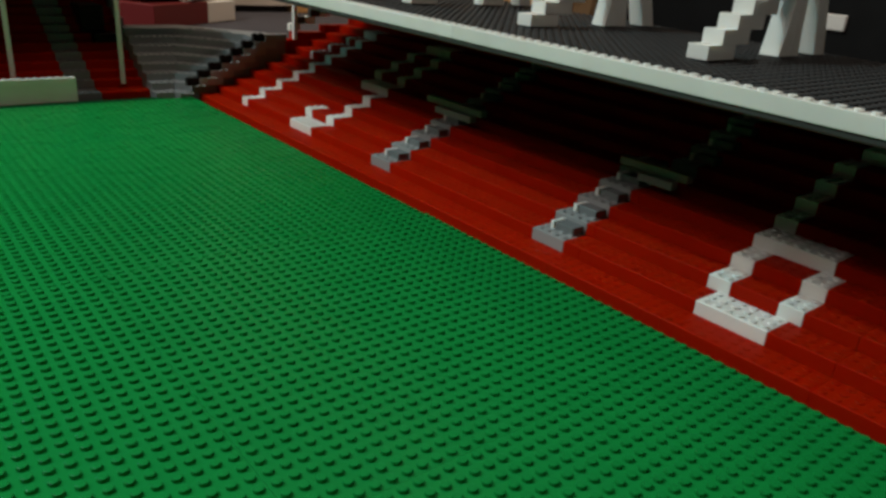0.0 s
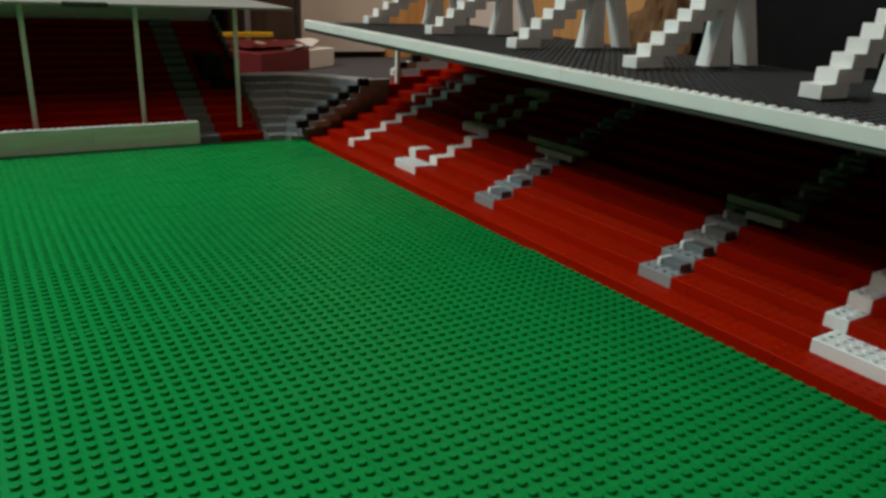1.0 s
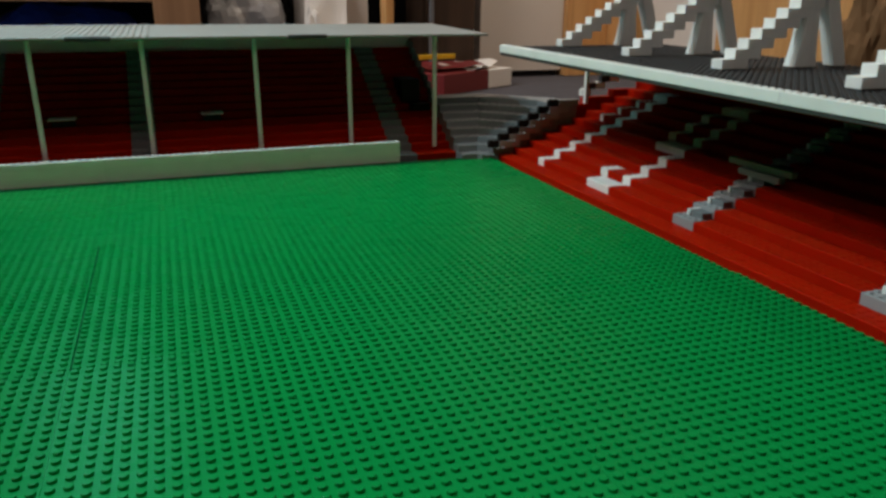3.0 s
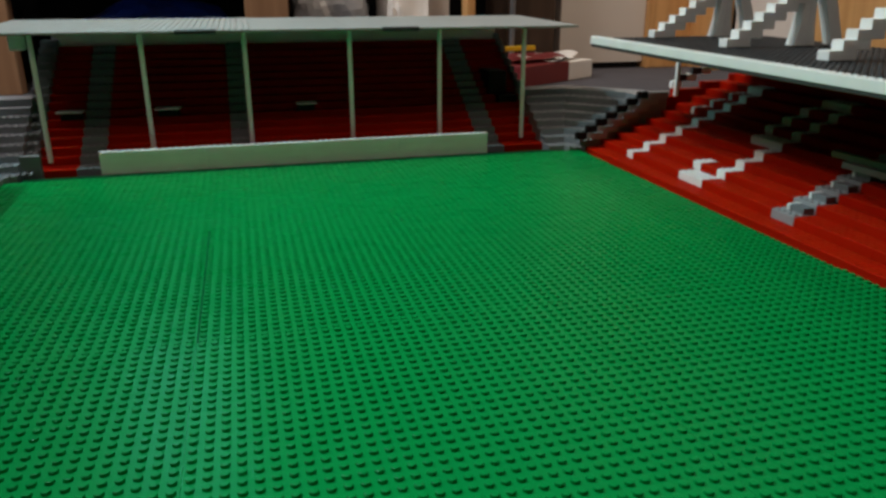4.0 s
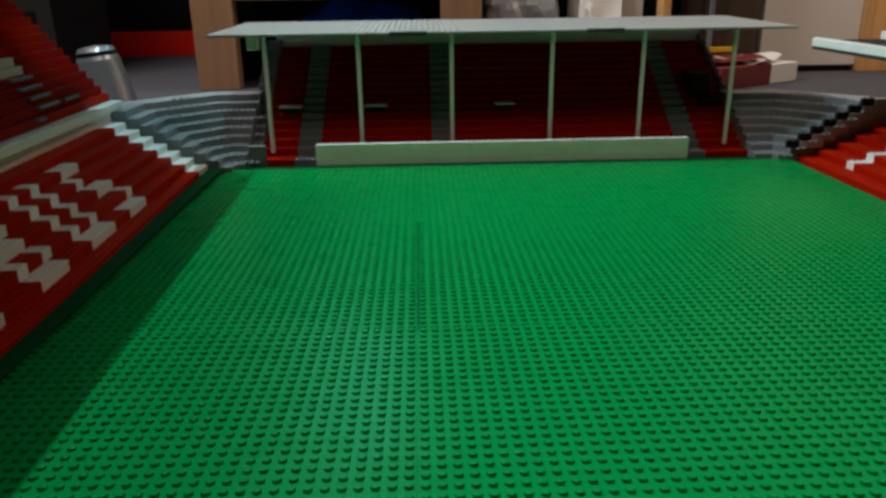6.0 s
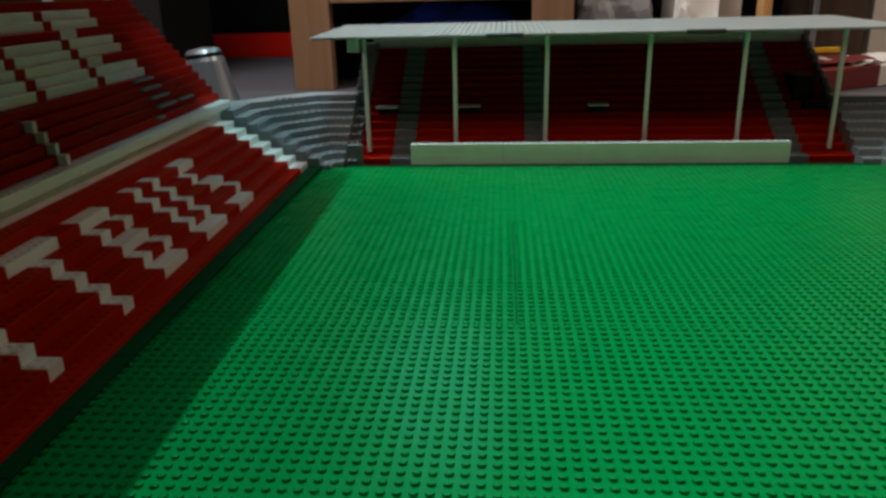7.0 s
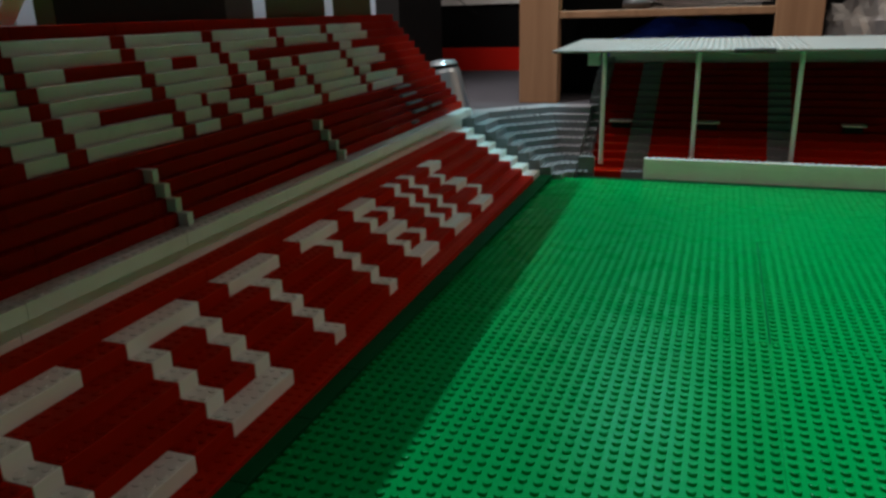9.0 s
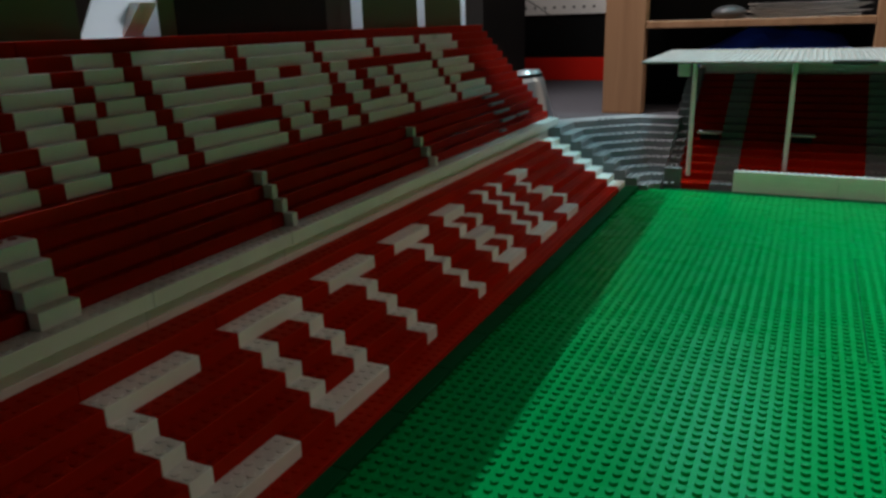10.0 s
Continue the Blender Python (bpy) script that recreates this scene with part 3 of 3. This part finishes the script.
rack = thing("rear_rack", "dark open rack with brown and metal uprights", "rack")
board_part("base_board", (0.04, 2.00, FLOOR), (0.80, 2.42, 0.045), BROWN, rack)
board_part("back_panel", (0.04, 2.42, FLOOR), (0.80, 2.44, 1.2), BLACK, rack, "dark back panel")
board_part("upright", (0.512, 2.01, 0.0451), (0.536, 2.06, 1.2), ORANGEWOOD, rack, "narrow brown wooden upright")
part("metal_pole", box_mesh("metal_pole", (-0.006, -0.006, 0), (0.006, 0.006, 1.1), STEEL, 0.002), rack, (0.640, 2.0, 0.0451), "slim grey metal pole")
loose("film_bag", lump_mesh("film_bag", (0.20, 0.16, 0.21), FOIL, 1.2, 0.45), (0.165, 2.16, 0.0451), "crumpled clear film bag with dark contents", "bag")
loose("black_bag", lump_mesh("black_bag", (0.20, 0.16, 0.24), BLACK, 5.2, 0.4), (0.20, 2.30, 0.0451), "crumpled black plastic bag on the rack", "bag")
loose("grey_carton", box_mesh("grey_carton", (-0.09, -0.06, 0), (0.09, 0.06, 0.30), CREAM, 0.003), (0.40, 2.18, 0.0451), "grey-beige carton with papers in front", "carton", turn=8)
loose("white_leaflet", sheet_mesh("white_leaflet", 0.115, 0.20, PAPER, 4.4, 0.012), (0.365, 2.085, 0.185), "white leaflet leaning on a carton", "paper", tilt=(70, 6))
loose("crumpled_paper", lump_mesh("crumpled_paper", (0.05, 0.06, 0.145), PAPER, 9.3, 0.4), (0.325, 2.06, 0.0451), "crumpled white paper on the rack", "paper")
loose("dark_carton", box_mesh("dark_carton", (-0.075, -0.10, 0), (0.075, 0.10, 0.5), BROWN, 0.003), (0.735, 2.20, 0.0451), "tall dark brown carton", "carton")

cab = thing("white_cabinet", "cream-white cabinet door with a dark gap beneath", "cabinet")
board_part("door", (0.862, 2.18, 0.006), (1.150, 2.60, 1.4), CREAM, cab)
board_part("plinth", (0.872, 2.19, FLOOR), (1.140, 2.60, 0.0059), BLACK, cab, "dark recessed plinth")
ward = thing("wardrobe", "orange-brown wooden wardrobe front", "wardrobe")
board_part("side", (1.151, 2.16, FLOOR), (1.30, 2.60, 1.4), ORANGEWOOD, ward)
board_part("door", (1.301, 2.03, FLOOR), (1.36, 2.60, 1.4), ORANGEWOOD, ward)
pink = thing("pale_cupboard", "pale pinkish cupboard front", "cupboard")
board_part("door", (1.34, 1.66, FLOOR), (1.70, 1.99, 1.4), CREAM, pink)
board_part("gap_strip", (1.36, 1.99, FLOOR), (1.70, 2.03, 1.4), BLACK, pink, "dark gap strip")
crate = thing("wooden_chest", "orange wooden chest front", "chest")
board_part("front", (1.30, 1.10, FLOOR + 0.03), (1.32, 1.64, 0.8), ORANGEWOOD, crate)
board_part("body", (1.3205, 1.10, FLOOR + 0.03), (1.70, 1.64, 0.8), ORANGEWOOD, crate)
board_part("plinth", (1.31, 1.11, FLOOR), (1.70, 1.63, FLOOR + 0.0299), BROWN, crate)
case = thing("black_case", "large black case standing behind the model", "case")
board_part("body", (1.27, 0.05, FLOOR), (1.70, 1.08, 0.30), BLACK, case)
board_part("lid", (1.26, 0.04, 0.3001), (1.70, 1.09, 0.36), BLACK, case, "black lid with a worn edge")
board_part("label_plate", (1.262, 0.565, 0.130), (1.27, 0.600, 0.155), PAPER, case, "small pale plate")

loose("paper_bag", lump_mesh("paper_bag", (0.10, 0.13, 0.30), KRAFT, 4.7, 0.5), (1.225, 1.115, FLOOR), "crumpled brown paper bag beside a black case", "bag")

boxred = thing("game_box", "flat dark red box with a white end on the carpet", "box", at=(0.60, 1.79, FLOOR), turn=33)
board_part("tray", (0.0, 0.0, 0.0), (0.205, 0.20, 0.052), MAROON, boxred)
board_part("white_end", (0.2051, 0.0, 0.0), (0.325, 0.20, 0.050), PAPER, boxred, "white card end")
loose("red_leaflet", sheet_mesh("red_leaflet", 0.19, 0.14, MAROON, 2.2, 0.016), (0.655, 1.94, 0.042), "curled dark red leaflet on a box", "paper", turn=25)
loose("pale_leaflet", sheet_mesh("pale_leaflet", 0.17, 0.12, PAPER, 6.1, 0.014), (0.735, 1.965, 0.042), "curled pale leaflet on a box", "paper", turn=48)
loose("yellow_ruler", box_mesh("yellow_ruler", (-0.07, -0.008, 0), (0.07, 0.008, 0.012), YELLOW), (0.615, 1.93, 0.068), "yellow plastic strip lying on leaflets", "ruler", turn=10)

cub = thing("west_cupboard", "dark cupboard with a red drawer strip and white panel", "cupboard")
board_part("body", (-1.66, 3.20, FLOOR), (-0.98, 3.55, 1.1), BLACK, cub)
board_part("red_drawer", (-1.40, 3.186, FLOOR), (-1.00, 3.20, 0.086), REDCARD, cub, "bright red drawer strip at the floor")
board_part("white_panel", (-1.42, 3.186, 0.268), (-1.00, 3.20, 0.44), PAPER, cub, "white panel with a row of dark dots")
for k in range(8):
    part("dot", box_mesh("dot", (-0.005, -0.001, -0.005), (0.005, 0.001, 0.005), BLACK, 0.001), cub, (-1.37 + 0.044 * k, 3.185, 0.298), "dark dot")
side = thing("grey_cabinet", "dark grey cabinet side", "cabinet")
board_part("panel", (-1.60, 2.20, FLOOR), (-1.155, 2.59, 0.9), DARKBOARD, side)
board_part("slot", (-1.30, 2.196, 0.16), (-1.20, 2.20, 0.19), BLACK, side, "dark slot")
curve = bpy.data.curves.new("cable", "CURVE")
curve.dimensions, curve.bevel_depth = "3D", 0.0022
sp = curve.splines.new("BEZIER")
sp.bezier_points.add(2)
for p, co in zip(sp.bezier_points, ((-1.41, 3.17, 0.360), (-1.30, 3.16, 0.300), (-1.20, 3.17, 0.226))):
    p.co, p.handle_left_type, p.handle_right_type = co, "AUTO", "AUTO"
curve.materials.append(BLACK)
tagged(new("cable", curve), "thin black cable hanging before the cupboard", "cable")


def tin(at):
    ob = thing("metal_canister", "silvery tapered canister with a black band behind the stand", "canister", at=at)
    prof = ((0.0, 0.0), (0.053, 0.0), (0.055, 0.01), (0.040, 0.108), (0.037, 0.116), (0.036, 0.124), (0.031, 0.132), (0.0, 0.136))
    for name, lo, hi, mat in (("body", 0, 5, STEEL), ("band", 4, 6, BLACK), ("cap", 5, 8, STEEL)):
        bm = bmesh.new()
        rings = []
        for r, z in prof[lo:hi]:
            rr = r + (0.0006 if name == "band" else 0.0)
            rings.append([bm.verts.new((rr * math.cos(a * math.pi / 16), rr * math.sin(a * math.pi / 16), z)) for a in range(32)])
        for a, b in zip(rings, rings[1:]):
            for k in range(32):
                bm.faces.new((a[k], a[(k + 1) % 32], b[(k + 1) % 32], b[k]))
        bmesh.ops.remove_doubles(bm, verts=bm.verts, dist=0.00001)
        part(name, finish(bm, name, mat), ob)
    ob.rotation_euler = (0, radians(-6), 0)
    return ob


tin((-0.742, 1.50, FLOOR + 0.012))
